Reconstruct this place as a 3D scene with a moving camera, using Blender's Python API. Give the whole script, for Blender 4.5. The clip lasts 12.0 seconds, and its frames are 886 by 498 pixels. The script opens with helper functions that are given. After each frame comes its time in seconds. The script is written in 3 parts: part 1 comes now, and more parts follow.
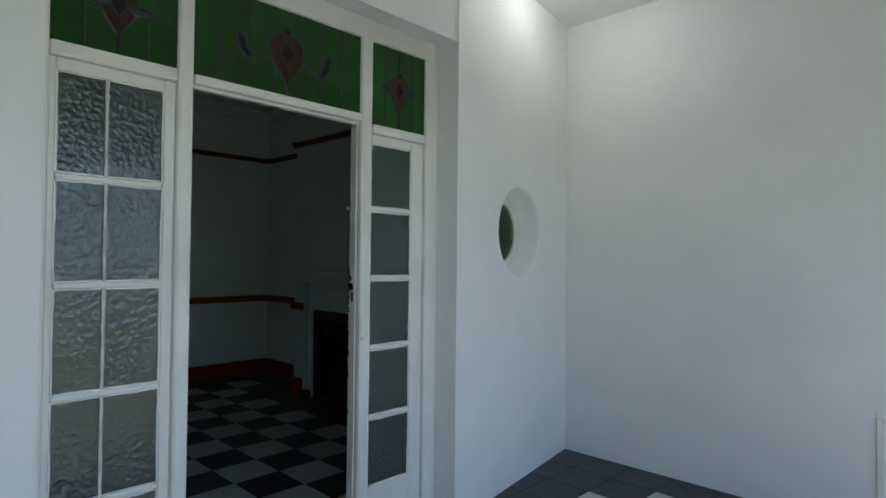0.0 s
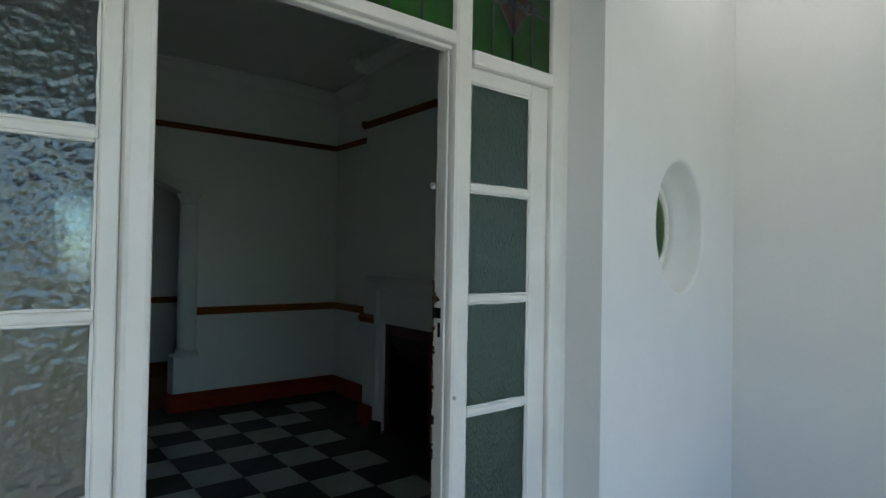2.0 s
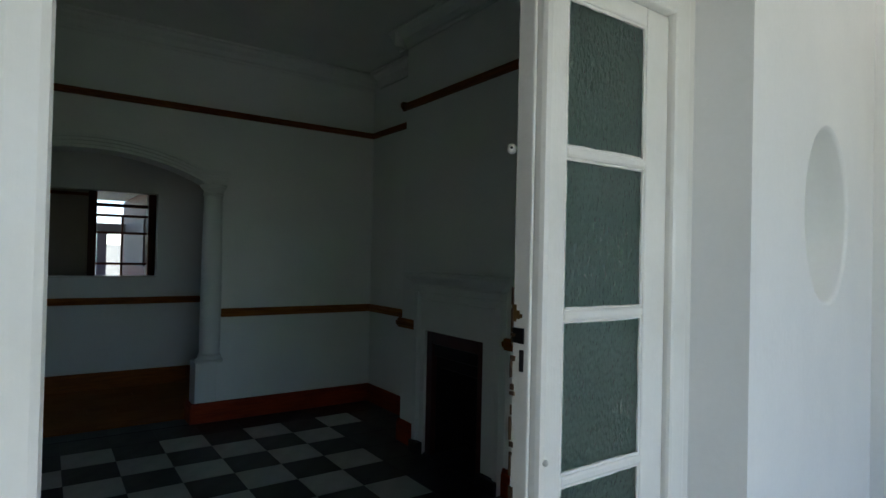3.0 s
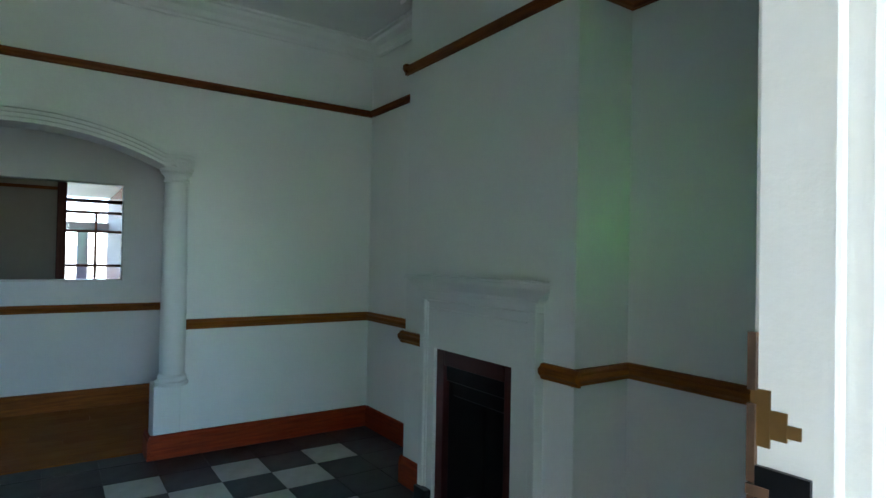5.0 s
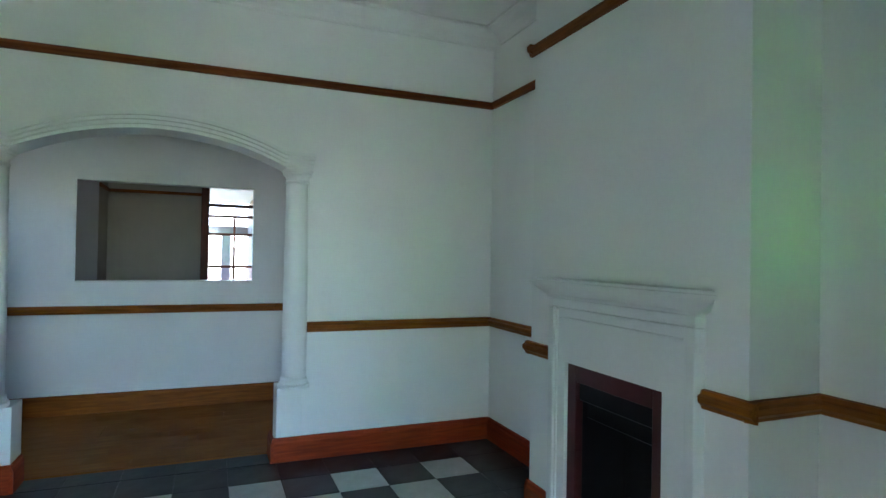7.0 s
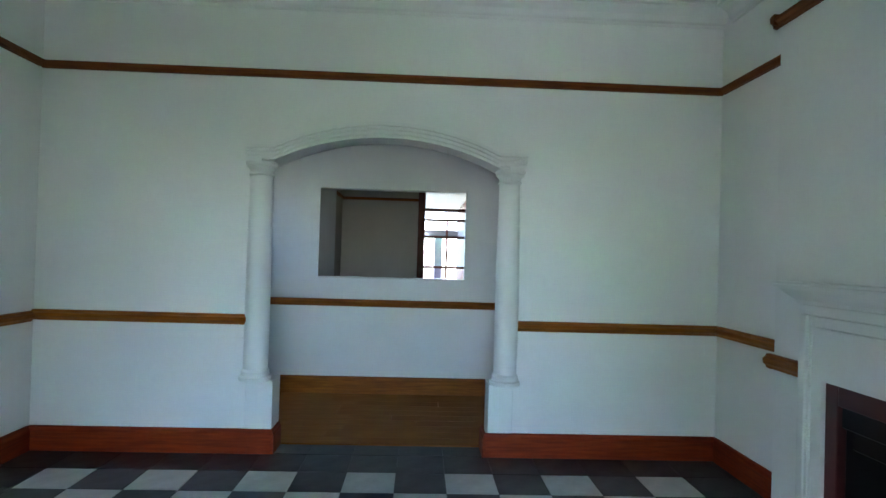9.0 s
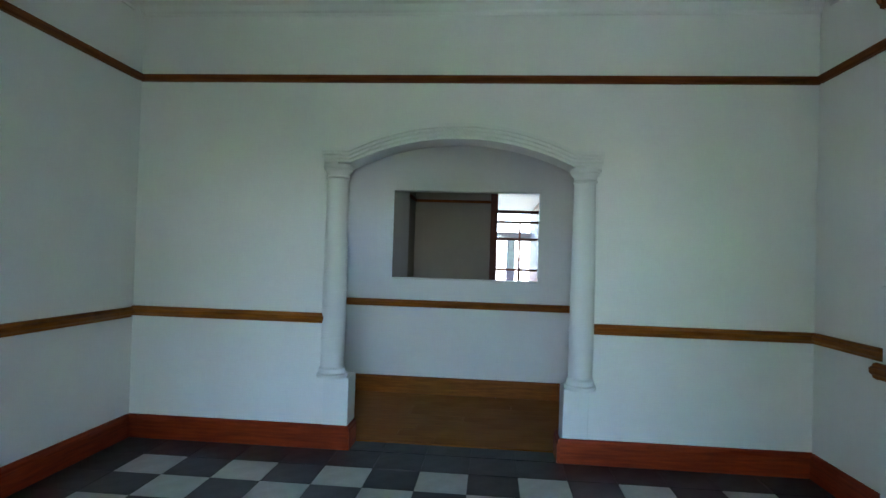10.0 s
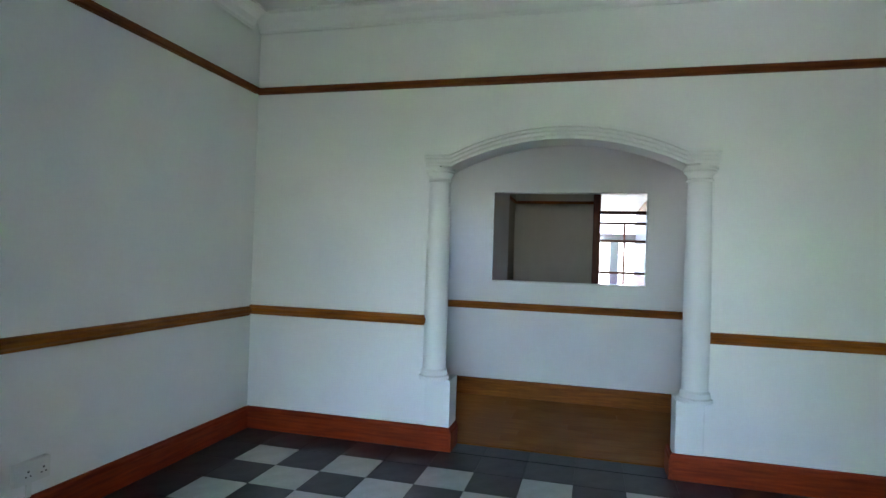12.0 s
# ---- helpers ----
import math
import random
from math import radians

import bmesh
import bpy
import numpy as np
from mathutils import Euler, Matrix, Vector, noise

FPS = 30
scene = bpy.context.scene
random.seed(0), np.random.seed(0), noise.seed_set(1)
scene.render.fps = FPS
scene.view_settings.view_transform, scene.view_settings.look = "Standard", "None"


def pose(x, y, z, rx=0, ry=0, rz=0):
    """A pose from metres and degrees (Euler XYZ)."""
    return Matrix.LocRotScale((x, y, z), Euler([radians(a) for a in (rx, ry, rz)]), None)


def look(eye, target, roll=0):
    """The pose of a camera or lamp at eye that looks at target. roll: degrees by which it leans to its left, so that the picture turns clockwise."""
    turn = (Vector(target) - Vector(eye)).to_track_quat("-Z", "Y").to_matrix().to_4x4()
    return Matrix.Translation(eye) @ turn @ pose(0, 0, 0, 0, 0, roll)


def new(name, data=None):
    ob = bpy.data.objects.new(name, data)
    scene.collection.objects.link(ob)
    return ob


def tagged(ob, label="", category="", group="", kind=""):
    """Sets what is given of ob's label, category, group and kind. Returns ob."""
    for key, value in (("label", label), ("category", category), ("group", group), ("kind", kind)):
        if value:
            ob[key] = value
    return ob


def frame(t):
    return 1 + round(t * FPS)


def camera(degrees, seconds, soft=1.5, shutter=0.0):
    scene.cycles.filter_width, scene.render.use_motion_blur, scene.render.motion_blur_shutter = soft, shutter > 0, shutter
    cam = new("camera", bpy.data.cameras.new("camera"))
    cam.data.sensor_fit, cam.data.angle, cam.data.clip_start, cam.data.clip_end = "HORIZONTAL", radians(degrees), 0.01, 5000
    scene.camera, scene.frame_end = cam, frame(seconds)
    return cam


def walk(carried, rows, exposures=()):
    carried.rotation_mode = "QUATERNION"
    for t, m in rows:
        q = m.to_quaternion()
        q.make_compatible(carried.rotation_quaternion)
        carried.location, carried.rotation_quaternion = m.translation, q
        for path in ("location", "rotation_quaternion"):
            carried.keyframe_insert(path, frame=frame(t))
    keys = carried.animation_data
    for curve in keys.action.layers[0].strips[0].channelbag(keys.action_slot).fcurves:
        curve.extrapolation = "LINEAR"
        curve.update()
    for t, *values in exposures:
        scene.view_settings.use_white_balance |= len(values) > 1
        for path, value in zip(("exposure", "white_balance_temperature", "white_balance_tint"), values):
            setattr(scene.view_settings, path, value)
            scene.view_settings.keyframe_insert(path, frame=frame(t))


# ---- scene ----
# ---- camera ----
cam = camera(75.6, 12.0)
PATH = [
    (0, (6.338, -3.51, 1.377), (4.949, -2.071, 1.412), 0.6),
    (0.5, (6.144, -3.352, 1.385), (4.737, -1.931, 1.421), 0.7),
    (1, (5.884, -3.209, 1.383), (4.444, -1.822, 1.417), 0.7),
    (1.5, (5.644, -3.048, 1.386), (4.157, -1.711, 1.416), 0.8),
    (2, (5.416, -2.861, 1.403), (3.851, -1.616, 1.435), 1.0),
    (2.5, (5.169, -2.711, 1.391), (3.539, -1.553, 1.423), 1.5),
    (3, (4.9125, -2.591, 1.396), (3.2735, -1.445, 1.421), 1.3),
    (3.5, (4.702, -2.474, 1.391), (3.06, -1.333, 1.418), 1.1),
    (5.5, (4.078, -2.05, 1.377), (2.422, -0.929, 1.405), 1.1),
    (6, (3.992, -1.982, 1.383), (2.309, -0.901, 1.411), 1.0),
    (6.5, (3.938, -1.975, 1.379), (2.176, -1.03, 1.409), 1.1),
    (7, (3.91, -2.001, 1.382), (2.06, -1.242, 1.406), 1.0),
    (9, (3.859, -2.055, 1.344), (1.86, -1.976, 1.37), 1.7),
    (9.5, (3.856, -2.066, 1.328), (1.857, -2.119, 1.36), 1.7),
    (10, (3.843, -2.059, 1.327), (1.851, -2.232, 1.357), 1.8),
    (10.5, (3.836, -2.065, 1.337), (1.855, -2.338, 1.362), 1.8),
    (11, (3.835, -2.081, 1.344), (1.868, -2.441, 1.366), 1.9),
    (11.5, (3.826, -2.092, 1.345), (1.874, -2.529, 1.365), 1.9),
    (12, (3.818, -2.09, 1.335), (1.884, -2.598, 1.36), 1.9),
]
EXPOSURES = [(0, 1.12, 6080, 9), (1.5, 1.28, 6130, 10), (2.5, 1.48, 6200, 11), (3.0, 1.62, 6250, 12), (3.7, 2.75, 6370, 13), (5.3, 3.9, 5850, 10), (7, 4.56, 5920, 14), (9, 4.64, 5950, 17), (9.5, 4.55, 5950, 17), (10, 4.42, 5950, 15), (10.5, 4.5, 6000, 16), (11, 4.58, 6060, 18), (12, 4.78, 6180, 22)]
walk(cam, [(t, look(eye, target, roll)) for t, eye, target, roll in PATH], EXPOSURES)

# ---- world, sun ----
SUN_EL, SUN_AZ = radians(56), radians(75)
world = bpy.data.worlds.new("world")
scene.world = world
world.use_nodes = True
wn = world.node_tree.nodes
sky = wn.new("ShaderNodeTexSky")
sky.sky_type, sky.sun_disc = "NISHITA", False
sky.sun_elevation, sky.sun_rotation = SUN_EL, SUN_AZ
sky.altitude = 1500
sky.air_density, sky.dust_density, sky.ozone_density = 1.0, 0.1, 3.5
world.node_tree.links.new(sky.outputs[0], wn["Background"].inputs[0])
wn["Background"].inputs[1].default_value = 0.125
sun = new("sun", bpy.data.lights.new("sun", "SUN"))
sun.data.energy, sun.data.angle, sun.data.color = 4.7, radians(0.5), (1.0, 0.96, 0.90)
way = Vector((math.sin(SUN_AZ) * math.cos(SUN_EL), math.cos(SUN_AZ) * math.cos(SUN_EL), math.sin(SUN_EL)))
sun.matrix_world = look(way * 20, (0, 0, 0))


# ---- materials ----
class Nodes:
    def __init__(self, name):
        self.mat = bpy.data.materials.new(name)
        self.mat.use_nodes = True
        self.t = self.mat.node_tree
        self.bsdf = self.t.nodes["Principled BSDF"]
        self.out = self.t.nodes["Material Output"]
        self.co = self.t.nodes.new("ShaderNodeTexCoord").outputs["Object"]

    def node(self, kind, **values):
        n = self.t.nodes.new(kind)
        for k, v in values.items():
            n.inputs[k].default_value = v
        return n

    def link(self, a, b):
        self.t.links.new(a, b)

    def noise(self, scale, detail=4.0, rough=0.55, stretch=None):
        n = self.node("ShaderNodeTexNoise", Scale=scale, Detail=detail, Roughness=rough)
        if stretch:
            m = self.node("ShaderNodeMapping", Scale=stretch)
            self.link(self.co, m.inputs[0])
            self.link(m.outputs[0], n.inputs[0])
        else:
            self.link(self.co, n.inputs[0])
        return n.outputs[0]

    def ramp(self, fac, stops):
        r = self.t.nodes.new("ShaderNodeValToRGB")
        e = r.color_ramp.elements
        while len(e) < len(stops):
            e.new(0.5)
        for k, (p, c) in zip(e, stops):
            k.position, k.color = p, (*c, 1)
        self.link(fac, r.inputs[0])
        return r.outputs[0]

    def mix(self, fac, a, b, blend="MIX"):
        m = self.t.nodes.new("ShaderNodeMix")
        m.data_type, m.blend_type = "RGBA", blend
        for sock, v in ((m.inputs[0], fac), (m.inputs[6], a), (m.inputs[7], b)):
            if isinstance(v, (int, float)):
                sock.default_value = v
            elif isinstance(v, tuple):
                sock.default_value = (*v, 1)
            else:
                self.link(v, sock)
        return m.outputs[2]

    def bump(self, height, strength, distance, normal=None):
        b = self.node("ShaderNodeBump", Strength=strength, Distance=distance)
        self.link(height, b.inputs["Height"])
        if normal:
            self.link(normal, b.inputs["Normal"])
        return b.outputs[0]


def paint(name, base, dirty, rough=0.55, relief=0.12, brush=0.0):
    m = Nodes(name)
    big = m.noise(1.1, 5, 0.6)
    fine = m.noise(55, 4, 0.6)
    col = m.ramp(big, [(0.35, dirty), (0.62, base)])
    col = m.mix(0.06, col, m.ramp(fine, [(0.3, (0.55, 0.55, 0.53)), (0.7, (1, 1, 1))]), "MULTIPLY")
    m.link(col, m.bsdf.inputs["Base Color"])
    m.bsdf.inputs["Roughness"].default_value = rough
    n = m.bump(m.noise(6, 3, 0.5), relief, 0.03)
    n = m.bump(fine, relief * 1.2, 0.004, n)
    if brush:
        n = m.bump(m.noise(30, 3, 0.5, (6, 6, 0.4)), brush, 0.003, n)
    m.link(n, m.bsdf.inputs["Normal"])
    return m.mat


def wood(name, dark, light, rough=0.3, grain=(1, 14, 14)):
    m = Nodes(name)
    g = m.noise(4, 6, 0.6, grain)
    b = m.noise(2.2, 3, 0.5)
    info = m.t.nodes.new("ShaderNodeObjectInfo")
    col = m.ramp(g, [(0.3, dark), (0.7, light)])
    col = m.mix(0.45, col, m.ramp(b, [(0.35, (0.45, 0.4, 0.38)), (0.65, (1, 1, 1))]), "MULTIPLY")
    col = m.mix(0.25, col, m.ramp(info.outputs["Random"], [(0, (0.6, 0.55, 0.5)), (1, (1, 1, 1))]), "MULTIPLY")
    m.link(col, m.bsdf.inputs["Base Color"])
    m.link(m.ramp(b, [(0.3, (rough + 0.15,) * 3), (0.7, (rough,) * 3)]), m.bsdf.inputs["Roughness"])
    m.bsdf.inputs["Specular IOR Level"].default_value = 0.16
    m.link(m.bump(g, 0.15, 0.004), m.bsdf.inputs["Normal"])
    return m.mat


def tile_mat(name, a, b, rough):
    m = Nodes(name)
    info = m.t.nodes.new("ShaderNodeObjectInfo")
    n = m.noise(9, 6, 0.65)
    col = m.ramp(n, [(0.3, a), (0.7, b)])
    col = m.mix(0.35, col, m.ramp(info.outputs["Random"], [(0, (0.72, 0.72, 0.74)), (1, (1, 1, 1))]), "MULTIPLY")
    m.link(col, m.bsdf.inputs["Base Color"])
    m.link(m.ramp(m.noise(3, 4, 0.6), [(0.3, (rough,) * 3), (0.7, (rough + 0.2,) * 3)]), m.bsdf.inputs["Roughness"])
    m.link(m.bump(m.noise(25, 4, 0.6), 0.12, 0.004), m.bsdf.inputs["Normal"])
    return m.mat


def plain(name, col, rough=0.5, metal=0.0, vary=0.3):
    m = Nodes(name)
    n = m.noise(12, 5, 0.6)
    dark = tuple(c * (1 - vary) for c in col)
    m.link(m.ramp(n, [(0.35, dark), (0.65, col)]), m.bsdf.inputs["Base Color"])
    m.bsdf.inputs["Roughness"].default_value, m.bsdf.inputs["Metallic"].default_value = rough, metal
    m.link(m.bump(n, 0.1, 0.004), m.bsdf.inputs["Normal"])
    return m.mat


def stained(name, col, clear=0.85):
    """Coloured leaded glass: lets its own colour through, with a glossy wavy face."""
    m = Nodes(name)
    n = m.noise(14, 4, 0.6)
    tint = m.mix(0.5, m.ramp(n, [(0.3, tuple(c * 0.6 for c in col)), (0.7, col)]), col)
    tr = m.node("ShaderNodeBsdfTransparent")
    di = m.node("ShaderNodeBsdfTranslucent")
    gl = m.node("ShaderNodeBsdfGlossy", Roughness=0.12)
    fr = m.node("ShaderNodeFresnel", IOR=1.5)
    m.link(m.bump(m.noise(30, 3, 0.5), 0.25, 0.01), gl.inputs["Normal"])
    m.link(tint, tr.inputs[0])
    m.link(tint, di.inputs[0])
    a = m.node("ShaderNodeMixShader", Fac=1 - clear)
    m.link(tr.outputs[0], a.inputs[1])
    m.link(di.outputs[0], a.inputs[2])
    b = m.t.nodes.new("ShaderNodeMixShader")
    m.link(fr.outputs[0], b.inputs[0])
    m.link(a.outputs[0], b.inputs[1])
    m.link(gl.outputs[0], b.inputs[2])
    m.link(b.outputs[0], m.out.inputs[0])
    return m.mat


def obscure(name, tint, scale, stretch, depth, ior, cloud):
    """Patterned glass: cloudy, hammered, with a wet sheen."""
    m = Nodes(name)
    mp = m.node("ShaderNodeMapping", Scale=stretch)
    m.link(m.co, mp.inputs[0])
    v = m.node("ShaderNodeTexVoronoi", Scale=scale)
    v.feature = "SMOOTH_F1"
    m.link(mp.outputs[0], v.inputs["Vector"])
    n = m.noise(scale * 0.8, 3, 0.5, stretch)
    nor = m.bump(n, 1.0, depth, m.bump(v.outputs["Distance"], 1.0, depth))
    tr = m.node("ShaderNodeBsdfRefraction", Color=(*tint, 1), Roughness=0.32, IOR=1.12)
    di = m.node("ShaderNodeBsdfDiffuse", Color=(*(c * 0.5 for c in tint), 1))
    tl = m.node("ShaderNodeBsdfTranslucent", Color=(*tint, 1))
    gl = m.node("ShaderNodeBsdfGlossy", Roughness=0.03)
    fr = m.node("ShaderNodeFresnel", IOR=ior)
    for s in (gl, fr, di, tr):
        m.link(nor, s.inputs["Normal"])
    a = m.node("ShaderNodeMixShader", Fac=0.5)
    m.link(di.outputs[0], a.inputs[1])
    m.link(tl.outputs[0], a.inputs[2])
    c = m.node("ShaderNodeMixShader", Fac=cloud)
    m.link(tr.outputs[0], c.inputs[1])
    m.link(a.outputs[0], c.inputs[2])
    b = m.t.nodes.new("ShaderNodeMixShader")
    m.link(fr.outputs[0], b.inputs[0])
    m.link(c.outputs[0], b.inputs[1])
    m.link(gl.outputs[0], b.inputs[2])
    m.link(b.outputs[0], m.out.inputs[0])
    return m.mat


def clear_glass(name):
    m = Nodes(name)
    tr = m.node("ShaderNodeBsdfTransparent", Color=(0.93, 0.95, 0.94, 1))
    gl = m.node("ShaderNodeBsdfGlossy", Roughness=0.02)
    fr = m.node("ShaderNodeFresnel", IOR=1.45)
    b = m.t.nodes.new("ShaderNodeMixShader")
    m.link(fr.outputs[0], b.inputs[0])
    m.link(tr.outputs[0], b.inputs[1])
    m.link(gl.outputs[0], b.inputs[2])
    m.link(b.outputs[0], m.out.inputs[0])
    return m.mat


WALL = paint("wall_paint", (0.85, 0.85, 0.83), (0.80, 0.80, 0.78), 0.6)
PORCH = paint("porch_paint", (0.82, 0.82, 0.80), (0.76, 0.77, 0.76), 0.55)
CEIL = paint("ceiling_paint", (0.83, 0.83, 0.81), (0.76, 0.76, 0.74), 0.7)
TRIMW = paint("gloss_white_paint", (0.80, 0.79, 0.74), (0.66, 0.65, 0.60), 0.32, 0.18, 0.14)
MOULD = paint("moulding_paint", (0.82, 0.83, 0.81), (0.76, 0.77, 0.75), 0.5, 0.08)
RAIL_X = wood("varnished_rail_x", (0.20, 0.055, 0.005), (0.40, 0.135, 0.010), 0.45, (1, 16, 16))
RAIL_Y = wood("varnished_rail_y", (0.20, 0.055, 0.005), (0.40, 0.135, 0.010), 0.45, (16, 1, 16))
PICT_X = wood("picture_rail_x", (0.13, 0.030, 0.005), (0.26, 0.075, 0.009), 0.45, (1, 16, 16))
PICT_Y = wood("picture_rail_y", (0.13, 0.030, 0.005), (0.26, 0.075, 0.009), 0.45, (16, 1, 16))
SKIRT_X = wood("skirting_wood_x", (0.18, 0.022, 0.005), (0.36, 0.052, 0.008), 0.45, (1, 16, 16))
SKIRT_Y = wood("skirting_wood_y", (0.18, 0.022, 0.005), (0.36, 0.052, 0.008), 0.45, (16, 1, 16))
PLANK = wood("floor_board_wood", (0.28, 0.090, 0.010), (0.46, 0.160, 0.018), 0.5, (14, 0.8, 14))
BROWN = wood("window_wood", (0.10, 0.026, 0.016), (0.20, 0.055, 0.030), 0.35, (14, 14, 1))
BLACK_TILE = tile_mat("black_tile", (0.013, 0.014, 0.016), (0.026, 0.027, 0.031), 0.34)
WHITE_TILE = tile_mat("white_tile", (0.46, 0.46, 0.42), (0.60, 0.60, 0.56), 0.3)
GROUT = plain("grout", (0.10, 0.10, 0.10), 0.9)
MAROON = plain("maroon_enamel", (0.085, 0.018, 0.018), 0.3)
SOOT = plain("soot_black", (0.008, 0.008, 0.009), 0.55)
IRON = plain("cast_iron", (0.014, 0.014, 0.016), 0.35, 0.6)
LEAD = plain("lead_came", (0.075, 0.085, 0.07), 0.6, 0.2)
GREEN = stained("green_glass", (0.14, 0.66, 0.09), 0.62)
BULLSEYE = stained("round_green_glass", (0.34, 0.76, 0.16), 0.92)
AMBER = stained("amber_glass", (0.42, 0.20, 0.07), 0.55)
RUBY = stained("ruby_glass", (0.16, 0.03, 0.03), 0.6)
LEAFG = stained("teal_glass", (0.02, 0.12, 0.09), 0.6)
GLASS_L = obscure("hammered_glass", (0.60, 0.68, 0.66), 60, (1, 1, 1), 0.0028, 1.75, 0.03)
GLASS_R = obscure("rippled_glass", (0.46, 0.68, 0.60), 125, (1, 1, 0.55), 0.0050, 1.6, 0.095)
CLEAR = clear_glass("clear_glass")
PUTTY = plain("putty", (0.62, 0.61, 0.56), 0.6)
BARE = plain("bare_wood", (0.11, 0.055, 0.025), 0.7, 0, 0.6)
BRASS = plain("tarnished_brass", (0.20, 0.11, 0.03), 0.5, 0.5)
PLASTIC = plain("white_plastic", (0.74, 0.75, 0.70), 0.35, 0, 0.06)
HOLE = plain("dark_recess", (0.010, 0.010, 0.010), 0.7)
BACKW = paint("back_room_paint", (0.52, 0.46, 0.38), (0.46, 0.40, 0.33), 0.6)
GRASS = plain("dry_lawn", (0.16, 0.17, 0.08), 0.95, 0, 0.5)
PAVE = plain("concrete_paving", (0.45, 0.43, 0.40), 0.9)
REDWALL = plain("red_painted_wall", (0.13, 0.026, 0.018), 0.6)
LEAVES = plain("hedge_leaf", (0.06, 0.10, 0.03), 0.6, 0, 0.5)
BARK = plain("bark", (0.12, 0.08, 0.05), 0.9, 0, 0.5)


# ---- mesh helpers ----
def box(bm, x0, y0, z0, x1, y1, z1, bevel=0.0, seg=1):
    r = bmesh.ops.create_cube(bm, size=1, matrix=Matrix.LocRotScale(((x0 + x1) / 2, (y0 + y1) / 2, (z0 + z1) / 2), None, (abs(x1 - x0), abs(y1 - y0), abs(z1 - z0))))
    if bevel:
        es = list({e for v in r["verts"] for e in v.link_edges})
        bmesh.ops.bevel(bm, geom=es, offset=bevel, segments=seg, affect="EDGES", profile=0.5)
    return r


def mesh_of(name, bm, mat, smooth=False):
    bmesh.ops.recalc_face_normals(bm, faces=bm.faces)
    me = bpy.data.meshes.new(name)
    bm.to_mesh(me)
    bm.free()
    me.materials.append(mat)
    if smooth:
        for p in me.polygons:
            p.use_smooth = True
        me.set_sharp_from_angle(angle=radians(35))
    return me


def part(name, bm, mat, parent=None, label="", smooth=False):
    ob = new(name, mesh_of(name, bm, mat, smooth))
    if parent:
        ob.parent = parent
    if label:
        ob["label"] = label
    return ob


def boxes(name, mat, specs, parent=None, label="", bevel=0.0):
    bm = bmesh.new()
    for s in specs:
        box(bm, *s, bevel=bevel, seg=2)
    return part(name, bm, mat, parent, label)


def prism(bm, pts, axis, a, b):
    """Extrudes the closed outline pts along axis from a to b. pts are (p, q) in the two other axes, in order."""
    def at(p, q, w):
        return {"x": (w, p, q), "y": (p, w, q), "z": (p, q, w)}[axis]
    lo, hi = [bm.verts.new(at(p, q, a)) for p, q in pts], [bm.verts.new(at(p, q, b)) for p, q in pts]
    n = len(pts)
    bm.faces.new(lo)
    bm.faces.new(hi[::-1])
    for i in range(n):
        bm.faces.new((lo[i], lo[(i + 1) % n], hi[(i + 1) % n], hi[i]))


def thing(name, label, category, group="", kind="", at=(0, 0, 0)):
    ob = new(name)
    ob.location = at
    ob.empty_display_size = 0.1
    return tagged(ob, label, category, group, kind)


def setting(name, mat, specs, label, category, bevel=0.0):
    return tagged(boxes(name, mat, specs, None, "", bevel), label, category, "", "structure")


# ---- plan ----
XE = 4.02          # room face of the front wall
XO = 4.20          # porch face of the front wall
YS = -4.58         # south wall
ZC = 3.10          # room ceiling
XC = -1.70         # far wall of the corridor
XB = -4.30         # far wall of the back room
CH0, CH1, CHY = 1.18, 2.55, -0.345   # chimney breast
A0, A1, AM = -3.04, -1.55, -2.295     # arch
RISE0, RISE1 = 1.940, 2.126
AW = 0.773         # half width of the arch between the column shafts


def arc_z(u):
    """Height of the arch's underside at u from its middle."""
    h, r = AW, RISE1 - RISE0
    rad = (h * h + r * r) / (2 * r)
    u = max(-h, min(h, u))
    return RISE1 - rad + math.sqrt(rad * rad - u * u)


# ---- room shell ----
bm = bmesh.new()
outline = [(AM - AW - 0.035, -0.02), (AM - AW - 0.035, RISE0 - 0.02), (AM - AW, RISE0)] + [(AM + u, arc_z(u)) for u in np.linspace(-AW, AW, 25)][1:-1] + [(AM + AW, RISE0), (AM + AW + 0.035, RISE0 - 0.02), (AM + AW + 0.035, -0.02), (0.14, -0.02), (0.14, ZC + 0.1), (YS - 0.14, ZC + 0.1), (YS - 0.14, -0.02)]
prism(bm, outline, "x", -0.20, 0.0)
tagged(part("wall_west", bm, WALL), "white painted plaster wall with an arched opening", "wall", "", "structure")
setting("wall_north", WALL, [(0, 0, -0.02, 3.85, 0.14, ZC + 0.1)], "white painted plaster wall behind the chimney breast", "wall")
setting("wall_south", WALL, [(0, YS - 0.14, -0.02, XO, YS, ZC + 0.1)], "white painted plaster wall with a double socket", "wall")
bm = bmesh.new()
prism(bm, [(CH0, -0.02), (1.46, -0.02), (1.46, 0.94), (2.24, 0.94), (2.24, -0.02), (CH1, -0.02), (CH1, ZC), (CH0, ZC)], "y", CHY, -0.001)
tagged(part("chimney_breast", bm, WALL), "white painted chimney breast with a fireplace opening", "wall", "", "structure")
setting("ceiling", CEIL, [(-0.2, YS, ZC, XE - 0.05, 0.0, ZC + 0.12)], "pale plaster ceiling of the room", "ceiling")

